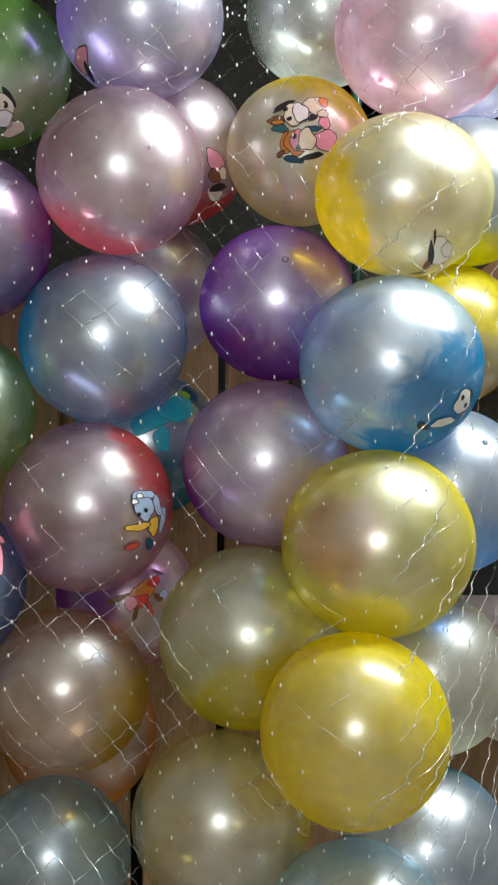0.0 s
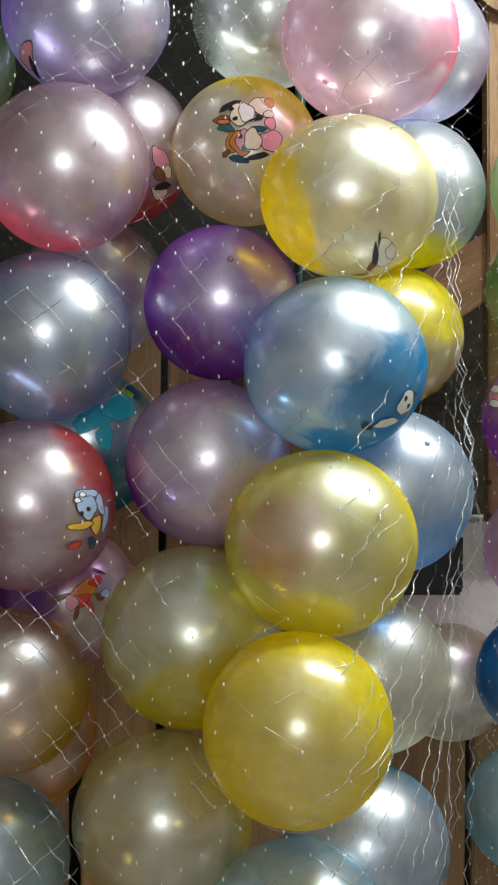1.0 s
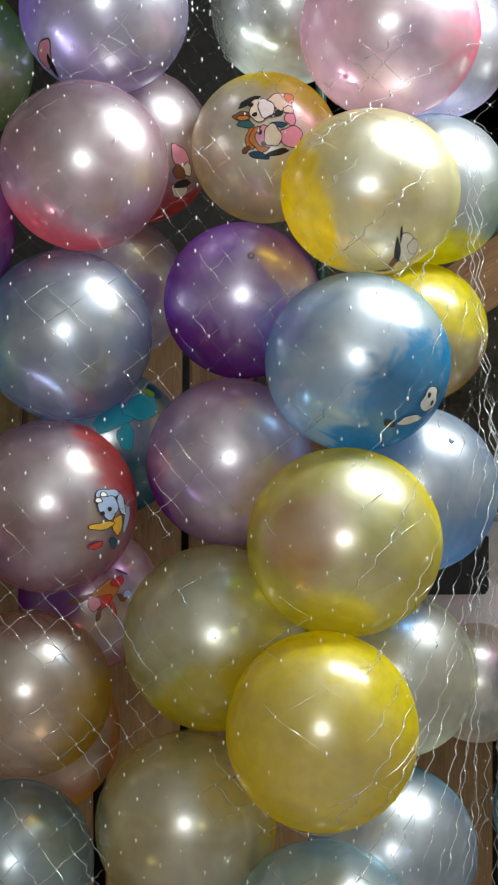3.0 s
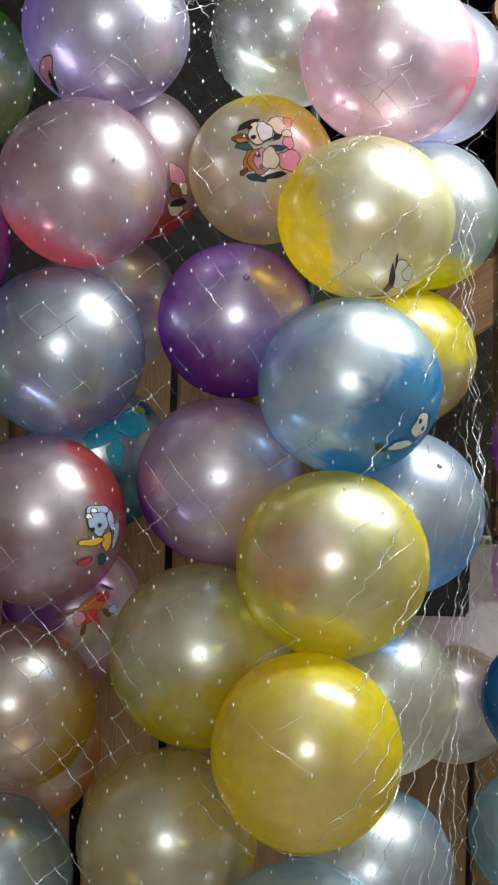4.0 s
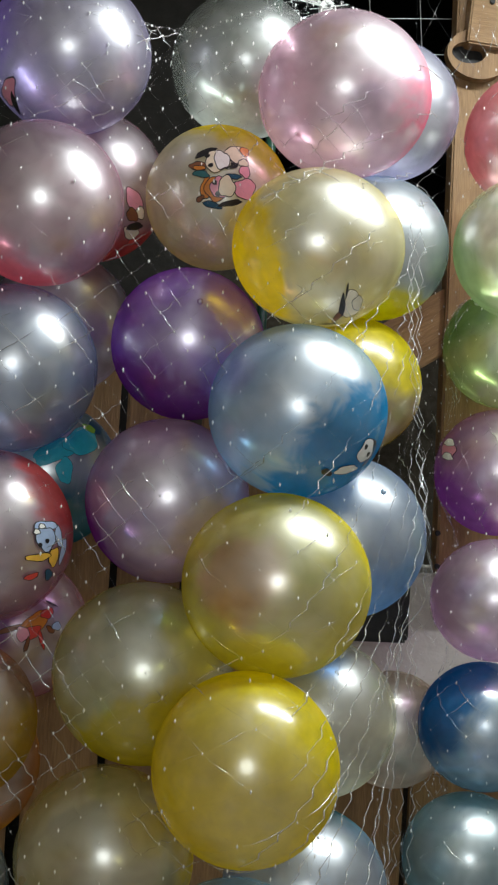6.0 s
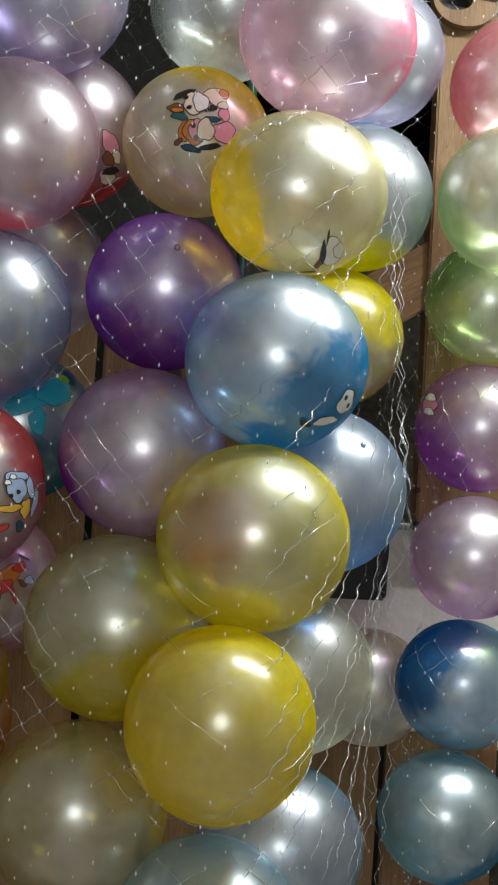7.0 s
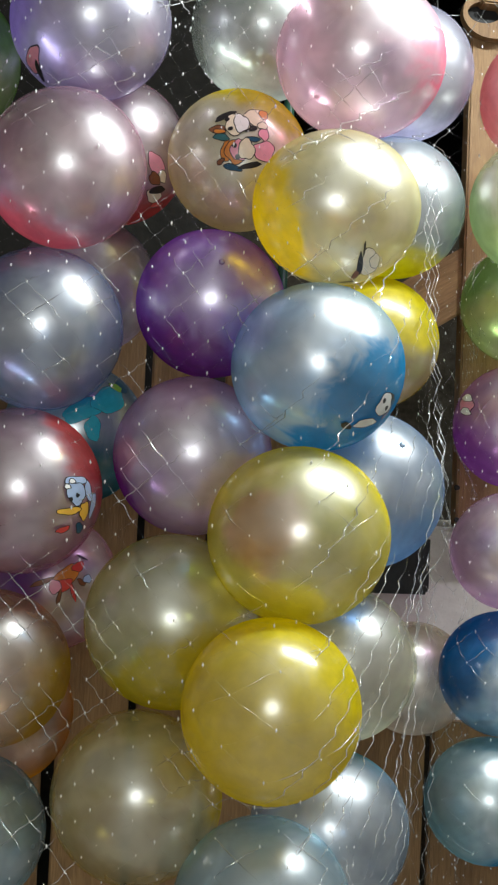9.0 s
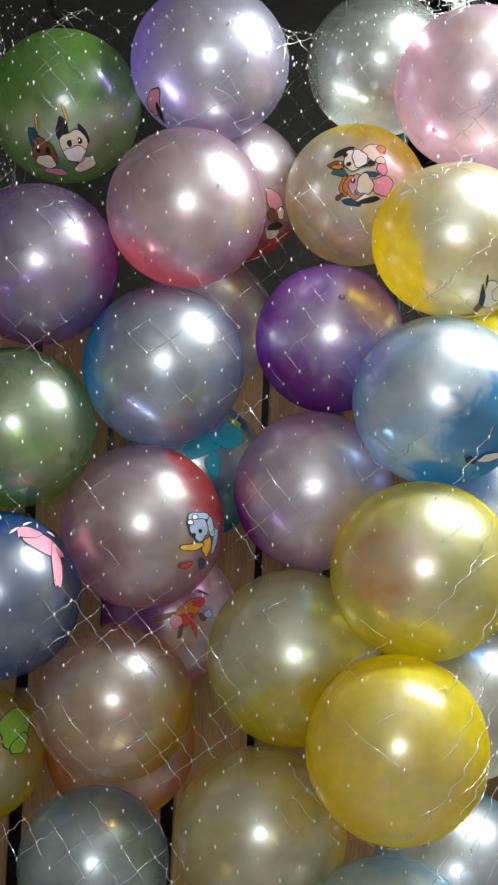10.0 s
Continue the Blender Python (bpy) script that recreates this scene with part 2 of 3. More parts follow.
structure("wall_east", (2.6, -2.6, 0), (2.7, 4.6, 2.9), WALLS, "unseen plain beige side wall near the lamp, added for bounced light")
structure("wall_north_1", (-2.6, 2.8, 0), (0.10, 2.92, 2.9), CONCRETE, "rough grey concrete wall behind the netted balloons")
structure("wall_north_2", (0.10, 2.86, 0), (2.6, 2.92, 2.05), ROUGH, "low rough brown-grey wall below the dark opening")
structure("wall_north_3", (-2.6, 4.6, 0), (2.6, 4.7, 2.9), DARK, "near-black sheet standing in for the dark void behind the wire grid")


# ---- timber, panel and grid behind the balloons ----
def board(lo, hi, across=False, name="board", label="bare tan pine board behind the netted balloons", turn=0.0):
    lo, hi = Vector(lo), Vector(hi)
    mid = (lo + hi) / 2
    ob = link_mesh(name, box(lo - mid, hi - mid, 0.004), PINE_X if across else PINE)
    ob.matrix_world = pose(*mid, 0, turn, 0)
    return tagged(ob, label, "board", "pine boards")


frame_thing = tagged(new("timber_frame"), "upright bare pine post frame with a diagonal brace", "frame")
frame_thing.location = (0.70, 2.46, 0.0)


def frame_part(name, lo, hi, across=False, turn=0.0, label=""):
    lo, hi = Vector(lo), Vector(hi)
    mid = (lo + hi) / 2
    ob = part(name, box(lo - mid, hi - mid, 0.004), PINE_X if across else PINE, frame_thing, label)
    ob.matrix_local = pose(*(mid - Vector((0.70, 2.46, 0.0))), 0, turn, 0)
    return ob


frame_part("post", (0.597, 2.45, 1.24), (0.80, 2.50, 2.56), turn=-0.6)
frame_part("brace", (0.36, 2.465, 1.645), (0.66, 2.505, 1.765), True, -33)
frame_part("top_plate", (0.612, 2.40, 2.315), (1.1, 2.445, 2.62), True, 4)
for x, z, y in ((0.603, 1.323, 2.447), (0.605, 1.255, 2.447), (0.65, 2.42, 2.397), (0.685, 2.405, 2.397)):
    bm = bmesh.new()
    bmesh.ops.create_cone(bm, cap_ends=True, segments=12, radius1=0.006, radius2=0.005, depth=0.006, matrix=pose(x - 0.70, y - 2.46, z, 90))
    part("screw", bm, BLACK, frame_thing, "dark screw head")

# a rounded slab with a hole, under the top plate
bm = bmesh.new()
rings = []
for y in (2.42, 2.445):
    for r, squash, dx in ((0.068, 0.78, 0.022), (0.036, 0.62, 0.0)):
        rings.append([bm.verts.new((0.612 + dx + r * math.cos(a), y, 2.318 + squash * r * math.sin(a))) for a in (i * math.tau / 32 for i in range(32))])
for i in range(32):
    j = (i + 1) % 32
    for a, b in ((0, 1), (1, 3), (3, 2), (2, 0)):
        bm.faces.new((rings[a][i], rings[a][j], rings[b][j], rings[b][i]))
bmesh.ops.recalc_face_normals(bm, faces=bm.faces[:])
tagged(link_mesh("wooden_ring", bm, PINE, smooth=False), "rounded pine ring with a dark hole, fixed to the frame", "ring")
# black disc added behind the ring, painting the dark inside of its hole
bm = bmesh.new()
bmesh.ops.create_cone(bm, cap_ends=True, segments=24, radius1=0.036, radius2=0.036, depth=0.006, matrix=pose(0.612, 2.448, 2.318, 90))
tagged(link_mesh("black_plug", bm, BLACK), "black disc standing in for the darkness of the ring's hole", "plug")

# white plastered pier and the black gap beside it
structure("pier", (0.44, 2.53, 0.78), (0.90, 2.85, 1.235), PLASTER, "chipped white plastered pier under the timber post", 0.008)
tagged(link_mesh("black_box", box((0.36, 2.40, 1.10), (0.541, 2.455, 1.22), 0.006), BLACK), "small black box against the white pier", "box")
board((0.36, 2.497, 0.0), (0.57, 2.525, 0.84), label="bare pine board standing below the white pier")
board((0.585, 2.497, 0.0), (0.82, 2.525, 0.82), label="bare pine board standing below the white pier")

# upright boards behind the large bundle
random.seed(4)
x = -0.80
while x < 0.20:
    w = random.uniform(0.115, 0.15)
    board((x, 2.43, 0.02), (x + w, 2.452, 1.70 + random.uniform(-0.03, 0.03)), turn=random.uniform(-0.6, 0.6))
    x += w + random.uniform(0.012, 0.03)
for z in (0.35, 0.86, 1.42):
    board((-0.82, 2.456, z), (0.22, 2.49, z + 0.07), True, label="crosswise pine batten behind the upright boards")

# wire grid over the dark opening
grid = tagged(new("wire_grid"), "thin white wire grid across the dark opening", "wire grid")
grid.matrix_world = pose(0.30, 2.52, 2.40, 0, -5, 0)
for i in range(-3, 9):
    bm = bmesh.new()
    rod(bm, (i * 0.11 + 0.12, 0, -0.30), (i * 0.11 + 0.12, 0, 0.45), 0.0009)
    part("wire", bm, STEEL, grid)
for k in range(-3, 6):
    bm = bmesh.new()
    rod(bm, (-0.24, 0.002, k * 0.078), (1.0, 0.002, k * 0.078), 0.0009)
    part("wire", bm, STEEL, grid)
bm = bmesh.new()
rod(bm, (0.232, 2.56, 0), (0.222, 2.56, 2.9), 0.011, 12)
tagged(link_mesh("green_pole", bm, GREEN, smooth=True), "slim dark green pole beside the wire grid", "pole")

# black crack line on the wall, built as a chain of rods
bm = bmesh.new()
cable = [Vector((-0.60, 2.79, 2.62)), Vector((-0.585, 2.79, 2.47)), Vector((-0.55, 2.79, 2.44)), Vector((-0.52, 2.79, 2.415))]
for a, b in zip(cable, cable[1:]):
    rod(bm, a, b, 0.004, 8)
tagged(link_mesh("cable", bm, BLACK, smooth=True), "thin black crack-like line on the concrete wall", "cable")

# the ceiling tubes
m_tube, n_, l_ = base_material("lit_tube")
o_, e_ = n_.new("ShaderNodeOutputMaterial"), n_.new("ShaderNodeEmission")
e_.inputs["Color"].default_value, e_.inputs["Strength"].default_value = (0.93, 0.97, 1.0, 1), 6.0
l_.new(e_.outputs[0], o_.inputs["Surface"])
for x in (0.72, 1.36):
    tube = tagged(new("tube_lamp"), "white fluorescent tube lamp under the ceiling", "lamp", "ceiling tubes")
    part("housing", box((x - 0.28, 1.52, 2.78), (x + 0.28, 1.60, 2.9), 0.006), CEILING, tube)
    bm = bmesh.new()
    rod(bm, (x - 0.26, 1.56, 2.74), (x + 0.26, 1.56, 2.74), 0.014, 16)
    part("glass_tube", bm, m_tube, tube, smooth=True)
    for e in (x - 0.265, x + 0.265):
        part("end_cap", box((e - 0.01, 1.545, 2.72), (e + 0.01, 1.575, 2.785), 0.003), CEILING, tube)

# ---- balloons ----
BALLS = []


def balloon(place, rx, rz, label, pale, deep=None, way=(0, 0, -1), reach=0.3, dense=0.5, deep_dense=0.8, knot=None, group="netted balloons", net=0, blot=None, pearl=0.44, mottle=0.5, soft=0.16):
    """A blown-up balloon, its knot towards knot (away from the viewer if not said)."""
    ry = (rx + rz) / 2
    taper = 0.012 if knot else 0.07
    knot = Vector(knot or (random.uniform(-0.5, 0.5), 0.8, random.uniform(-0.7, 0.3))).normalized()
    turn = knot.to_track_quat("-Z", "Y").to_matrix()
    bm = bmesh.new()
    bmesh.ops.create_uvsphere(bm, u_segments=56, v_segments=36, radius=1)
    for v in bm.verts:
        u = v.co.normalized()
        s = max(0.0, (-u.z - 0.9) / 0.1)
        v.co = turn @ (u * (1 + taper * s * s))
        v.co = Vector((v.co.x * rx, v.co.y * ry, v.co.z * rz))
    top = max(pale)
    pale = tuple(0.92 * (v / top) ** 2.0 for v in pale)
    skin = latex("latex", pale, deep or pale, way, reach, dense * 0.36, deep_dense * 0.9, pearl * 1.08, blot, mottle, soft)
    ob = tagged(link_mesh("balloon", bm, skin, smooth=True), label, "balloon", group)
    ob.location = place
    tip = Vector((knot.x * rx, knot.y * ry, knot.z * rz)) * (1 + taper)
    bm = bmesh.new()
    bmesh.ops.create_uvsphere(bm, u_segments=12, v_segments=8, radius=0.005, matrix=Matrix.Translation(tip))
    if taper > 0.02:
        bmesh.ops.create_cone(bm, cap_ends=False, segments=12, radius1=0.0035, radius2=0.006, depth=0.008,
                              matrix=Matrix.Translation(tip + knot * 0.007) @ knot.to_track_quat("Z", "Y").to_matrix().to_4x4())
    part("knot", bm, latex("latex_knot", deep or pale, deep or pale, way, 0.3, 0.9, 0.9), ob, smooth=True)
    BALLS.append((*place, rx, ry, rz, net))
    ob["radii"] = (rx, ry, rz)
    return ob


def motif(ob, at, shapes, label, outline=0.0015, size=1.15):
    """Flat printed blobs on a balloon round the unit point at: across, up, half width, half height, turn, ink (mm)."""
    rx, ry, rz = ob["radii"]
    at = Vector(at).normalized()
    c = Vector((at.x * rx, at.y * ry, at.z * rz))
    right = Vector((-at.y, at.x, 0)).normalized()
    up = Vector((0, at.z, -at.y)).normalized()
    right, up = right / max(right.x, 0.45), up / max(up.z, 0.45)
    lift = 1.004
    for a, b, w, h, turn, ink in shapes:
        a, b, w, h = (v * size / 1000 for v in (a, b, w, h))
        ct, st = math.cos(radians(turn)), math.sin(radians(turn))
        bm = bmesh.new()
        rows = []
        for k in range(5):
            row = []
            for i in range(22):
                q = i * math.tau / 22
                f = min(k, 3) / 3 * (1 + 0.10 * math.sin(3 * q + 900 * a) + 0.07 * math.sin(5 * q + 700 * b))
                x, y = f * w * math.cos(q), f * h * math.sin(q)
                if k == 4:
                    x, y = x + outline * math.cos(q), y + outline * math.sin(q)
                p = c + right * (a + x * ct - y * st) + up * (b + x * st + y * ct)
                u = Vector((p.x / rx, p.y / ry, p.z / rz)).normalized() * lift
                row.append(bm.verts.new((u.x * rx, u.y * ry, u.z * rz)))
                if not k:
                    break
            rows.append(row)
        for k in range(4):
            for i in range(22):
                j = (i + 1) % 22
                f = bm.faces.new((rows[0][0], rows[1][i], rows[1][j]) if not k else (rows[k][i], rows[k + 1][i], rows[k + 1][j], rows[k][j]))
                f.material_index = int(k == 3)
        bmesh.ops.recalc_face_normals(bm, faces=bm.faces[:])
        part("printed_patch", bm, [INK[ink], INK["black"]], ob, label)
        lift += 0.002


random.seed(11)
YELLOW, RED, PURPLE, BLUE, TEAL = (0.8, 0.66, 0.0), (0.75, 0.1, 0.1), (0.25, 0.03, 0.35), (0.01, 0.2, 0.5), (0.02, 0.28, 0.36)
# some pearl and dense values carry light falloff, lower towards the left and bottom
A = balloon((-0.419, 1.990, 2.006), 0.129, 0.128, "pearl green balloon with a printed pony pair", (0.5, 0.62, 0.36), (0.16, 0.38, 0.05), (-0.1, -0.5, 0.8), 0.85, 0.55, 0.85)
B = balloon((-0.173, 1.953, 2.078), 0.133, 0.128, "large pearl lilac balloon at the top of the net", (0.77, 0.74, 0.86), (0.36, 0.26, 0.62), (-0.85, -0.2, 0.2), 0.25)
C = balloon((0.124, 2.094, 2.134), 0.129, 0.126, "clear grey-green pearl balloon under the net's tie", (0.75, 0.77, 0.75), dense=0.12, pearl=0.38)
D = balloon((0.271, 1.895, 2.031), 0.139, 0.132, "pearl pink balloon with a rose flush under the net's tie", (0.88, 0.78, 0.82), (0.85, 0.22, 0.32), (1, -0.3, -0.2), 0.14, mottle=0.9, blot=((0.9, 0.6, 0.45), (-0.25, -0.9, 0.35), 0.94))
balloon((0.387, 2.109, 2.080), 0.125, 0.124, "clear grey-white pearl balloon tucked behind the pink one", (0.68, 0.68, 0.76), dense=0.45)
F = balloon((-0.199, 1.897, 1.820), 0.130, 0.128, "pearl pink balloon with a red underside", (0.88, 0.77, 0.82), (0.8, 0.18, 0.22), (-0.45, 0, -1), 0.25, 0.4, pearl=0.45)
G = balloon((-0.131, 2.127, 1.907), 0.131, 0.131, "pale pink balloon with red base and printed motif", (0.78, 0.66, 0.72), RED, (0.2, 0, -1), 0.3, 0.4)
H = balloon((0.085, 2.023, 1.880), 0.122, 0.121, "cream balloon with yellow top and printed ponies", (0.95, 0.92, 0.78), YELLOW, (0.5, -0.1, 0.9), 0.46, 1.5, 0.9, pearl=0.52)
I_ = balloon((0.233, 1.839, 1.771), 0.134, 0.122, "bright pearl cream balloon with a yellow crescent", (0.88, 0.85, 0.64), (0.82, 0.6, 0.0), (-1, -0.05, -0.25), 0.31, 0.75, 1.0, soft=0.0, pearl=0.5, blot=((0.85, 0.6, 0.1), (0.0, -0.95, -0.3), 0.95))
balloon((0.378, 2.113, 1.833), 0.129, 0.128, "pale blue-white pearl balloon with yellow underside", (0.74, 0.8, 0.84), YELLOW, (-0.1, 0, -1), 0.4)
balloon((0.349, 2.126, 1.587), 0.124, 0.122, "glossy yellow balloon with a paler lower half", (0.82, 0.74, 0.4), YELLOW, (0.4, -0.3, 0.8), 0.6, 0.45, 0.95, pearl=0.32)
L = balloon((0.045, 1.949, 1.621), 0.124, 0.123, "deep purple pearl balloon with its dark nub showing", (0.5, 0.24, 0.68), PURPLE, (-0.35, -0.1, -0.9), 0.45, 1.1, 0.95, (0.077, -0.899, 0.432), pearl=0.5)
M = balloon((-0.228, 1.918, 1.562), 0.132, 0.132, "pearl silver-blue balloon with a darker blue side", (0.69, 0.75, 0.84), (0.02, 0.32, 0.55), (-1, 0.0, 0.1), 0.3, 0.4, pearl=0.40)
balloon((-0.173, 2.170, 1.669), 0.127, 0.126, "pale grey pearl balloon deep in the bundle", (0.66, 0.64, 0.7), dense=0.45)
O = balloon((0.209, 1.798, 1.514), 0.135, 0.131, "pearl sky-blue balloon with a strong blue patch", (0.68, 0.79, 0.88), (0.0, 0.24, 0.5), (0.65, -0.35, -0.72), 0.50, 0.7, 1.0, pearl=0.52, mottle=1.2, soft=0.04)
balloon((0.319, 1.951, 1.323), 0.132, 0.132, "translucent sky-blue balloon with its nub facing out", (0.64, 0.74, 0.86), (0.25, 0.45, 0.7), (0.2, -0.2, -0.9), 0.5, 0.55, 0.7, knot=(0.282, -0.770, 0.572))
Q = balloon((0.025, 1.901, 1.368), 0.129, 0.129, "pearl mauve balloon with a purple edge", (0.69, 0.60, 0.71), PURPLE, (-0.85, 0.15, -0.5), 0.24, 0.55, pearl=0.5)
R = balloon((-0.250, 1.898, 1.300), 0.132, 0.133, "pearl rose balloon with a red cap and printed motif", (0.8, 0.68, 0.75), RED, (0.85, -0.05, 0.55), 0.26, 0.4, 0.9, pearl=0.40, blot=((0.6, 0.28, 0.3), (-0.5, -0.8, -0.25), 0.86))
S = balloon((-0.181, 2.134, 1.398), 0.129, 0.128, "teal printed balloon half hidden in the bundle", (0.42, 0.52, 0.58), (0.01, 0.2, 0.27), (0.1, -0.5, -0.7), 0.35, 0.5, 0.9)
T = balloon((-0.216, 2.164, 1.127), 0.124, 0.125, "pink and purple balloon with a red printed motif", (0.78, 0.62, 0.68), PURPLE, (-0.75, -0.4, 0.3), 0.6, 0.45)
U = balloon((0.184, 1.745, 1.256), 0.138, 0.134, "large translucent yellow pearl balloon", (0.83, 0.79, 0.16), (0.82, 0.70, 0.0), (0.4, 0.8, 0.3), 0.85, 0.8, 0.85, blot=((0.88, 0.5, 0.1), (-0.5, -0.85, 0.12), 0.84), pearl=0.45)
V = balloon((0.001, 1.856, 1.105), 0.138, 0.138, "pale cream pearl balloon with a yellow base", (0.66, 0.66, 0.50), (0.75, 0.60, 0.0), (0.25, -0.5, -0.9), 0.5, 0.5, 0.85, pearl=0.43)
W = balloon((0.145, 1.666, 1.008), 0.130, 0.133, "large glossy golden yellow balloon bulging from the bundle", (0.88, 0.80, 0.0), (0.80, 0.66, 0.0), (0.45, 0.4, 0.55), 0.85, 1.7, 1.05, pearl=0.23, mottle=0.9)
X = balloon((-0.285, 1.897, 1.016), 0.129, 0.126, "pale champagne pearl balloon in the net", (0.64, 0.58, 0.5), (0.72, 0.5, 0.06), (0.85, -0.1, -0.4), 0.3, 0.3, 0.6, pearl=0.31)
Y = balloon((-0.042, 1.835, 0.833), 0.134, 0.134, "pale cream pearl balloon low in the bundle", (0.68, 0.66, 0.52), (0.8, 0.62, 0.02), (0.9, -0.1, 0.3), 0.2, 0.36, 0.7, pearl=0.35)
balloon((-0.293, 2.117, 0.902), 0.133, 0.133, "amber-yellow balloon deep in the bundle", (0.76, 0.56, 0.08), dense=0.55)
AA = balloon((-0.308, 1.915, 0.751), 0.123, 0.124, "grey-blue pearl balloon low in the bundle", (0.52, 0.6, 0.64), dense=0.36, pearl=0.34)
balloon((0.151, 1.739, 0.697), 0.135, 0.135, "pale sea-green pearl balloon resting below the golden one", (0.6, 0.68, 0.71), dense=0.4)
balloon((0.294, 1.998, 1.022), 0.133, 0.133, "clear white pearl balloon inside the net's edge", (0.72, 0.72, 0.66), dense=0.35)
balloon((0.282, 1.950, 0.752), 0.134, 0.134, "clear pale blue pearl balloon with a teal top", (0.62, 0.7, 0.78), TEAL, (0.4, 0.2, 0.8), 0.1, 0.42)
balloon((-0.438, 1.905, 1.719), 0.131, 0.131, "pearl lilac balloon with a purple side", (0.6, 0.5, 0.68), PURPLE, (1, 0, -0.1), 0.15, 0.25, pearl=0.32)
balloon((-0.460, 1.880, 1.451), 0.130, 0.129, "pearl sage-green balloon in the net", (0.46, 0.55, 0.36), (0.06, 0.28, 0.1), (-0.6, 0.1, 0.8), 0.35, 0.2, 0.5, pearl=0.24)
GG = balloon((-0.469, 1.844, 1.186), 0.132, 0.132, "blue pearl balloon with a dark top and pink print", (0.4, 0.52, 0.7), (0.01, 0.1, 0.4), (-0.2, -0.2, 1), 0.3, 0.25, 0.8, pearl=0.22)
HH = balloon((-0.536, 2.050, 0.890), 0.119, 0.117, "yellow-green printed balloon at the net's side", (0.68, 0.62, 0.2), YELLOW, (0.2, 0, -1), 0.4, 0.5)

SIDE = "netted balloons of the second bundle"
balloon((0.669, 2.151, 2.064), 0.126, 0.126, "rosy pearl balloon in the second bundle", (0.72, 0.64, 0.64), (0.7, 0.25, 0.26), (-1, 0, 0.2), 0.4, 0.4, 0.65, group=SIDE, net=1)
balloon((0.633, 2.061, 1.841), 0.125, 0.125, "pale green pearl balloon in the second bundle", (0.66, 0.68, 0.6), (0.36, 0.48, 0.26), (-0.8, 0.2, -0.4), 0.3, 0.33, 0.55, group=SIDE, net=1)
balloon((0.672, 2.277, 1.691), 0.118, 0.117, "green pearl balloon in the second bundle", (0.62, 0.67, 0.52), (0.3, 0.45, 0.16), (-0.6, 0, 0.7), 0.45, 0.4, 0.7, group=SIDE, net=1)
r4 = balloon((0.666, 2.267, 1.450), 0.120, 0.121, "violet-pink pearl balloon with a small pink print", (0.74, 0.58, 0.76), (0.34, 0.1, 0.45), (-0.7, 0, -0.7), 0.35, group=SIDE, net=1)
balloon((0.648, 2.195, 1.212), 0.116, 0.113, "silvery lilac balloon with a purple smear", (0.7, 0.62, 0.7), PURPLE, (0.85, -0.4, -0.5), 0.2, group=SIDE, net=1)
balloon((0.647, 2.218, 0.975), 0.121, 0.119, "pearl steel-blue balloon with a strong blue side", (0.54, 0.66, 0.74), (0.0, 0.17, 0.45), (-0.75, -0.1, 0.55), 0.5, 0.5, 0.95, group=SIDE, net=1)
balloon((0.621, 2.187, 0.740), 0.121, 0.118, "pearl teal balloon in the second bundle", (0.48, 0.6, 0.63), (0.01, 0.2, 0.34), (0.6, -0.1, -0.7), 0.4, group=SIDE, net=1)
balloon((0.886, 2.264, 0.799), 0.115, 0.114, "clear rose balloon with a red base", (0.8, 0.6, 0.6), RED, (-0.4, 0, -0.9), 0.3, 0.4, group=SIDE, net=1)
balloon((0.827, 2.100, 1.362), 0.126, 0.126, "pale apple-green balloon in the second bundle", (0.62, 0.68, 0.5), dense=0.45, group=SIDE, net=1)
balloon((0.863, 2.248, 1.029), 0.119, 0.118, "clear pinkish-white balloon in the second bundle", (0.78, 0.68, 0.68), dense=0.4, group=SIDE, net=1)
balloon((0.515, 2.395, 0.93), 0.115, 0.115, "small clear balloon in front of the white pier", (0.66, 0.64, 0.6), dense=0.35, group=SIDE, net=2)

# printed motifs, as plain blobs of ink
motif(H, (-0.058, -0.959, 0.277), [(23, 13, 17, 14, 10, "cream"), (36, 21, 7, 8, 0, "orange"), (34, 1, 8, 5, 10, "cream"), (-22, 12, 16, 4, 25, "black"), (16, -7, 9, 3, 20, "black"), (-32, -9, 13, 6, -5, "brown"), (-30, -12, 9, 3, -5, "orange"), (-27, -21, 12, 4.5, -10, "teal"), (-4, -2, 17, 15, 15, "cream"), (2, 0, 10, 13, 15, "white"), (-18, 5, 2.6, 1.6, 20, "black"), (-13, -9, 2.6, 1.6, 20, "black")], "cream and orange printed figure as plain blobs")
motif(H, (0.070, -0.993, -0.095), [(24, 2, 17, 14, 15, "pink"), (23, 27, 8, 9, 0, "pink"), (-33, -2, 7, 16, -5, "orange"), (-41, -18, 7, 3, 40, "brown"), (-22, -25, 14, 4, -8, "navy"), (4, -20, 16, 3, 15, "black"), (6, 17, 10, 3, 0, "navy"), (-19, -2, 14, 17, 10, "orange"), (-14, 0, 11, 14, 10, "pink"), (-3, 2, 11, 14, 8, "cream"), (-20, 6, 2.2, 2.2, 0, "black"), (-15, -9, 2.2, 2.2, 0, "black")], "pink and brown printed figure as plain blobs")
motif(I_, (0.309, -0.479, -0.822), [(3, 4, 14, 16, 0, "cream"), (12, 8, 8, 8, 0, "cream"), (-11, 0, 4, 13, 8, "black"), (-14, -14, 4, 8, -20, "brown"), (-8, 19, 0.9, 7, -5, "black"), (-22, -28, 15, 1.2, 20, "black"), (18, -24, 13, 1.2, 35, "black")], "cream and black printed figure as plain blobs", 0.0008, 1.0)
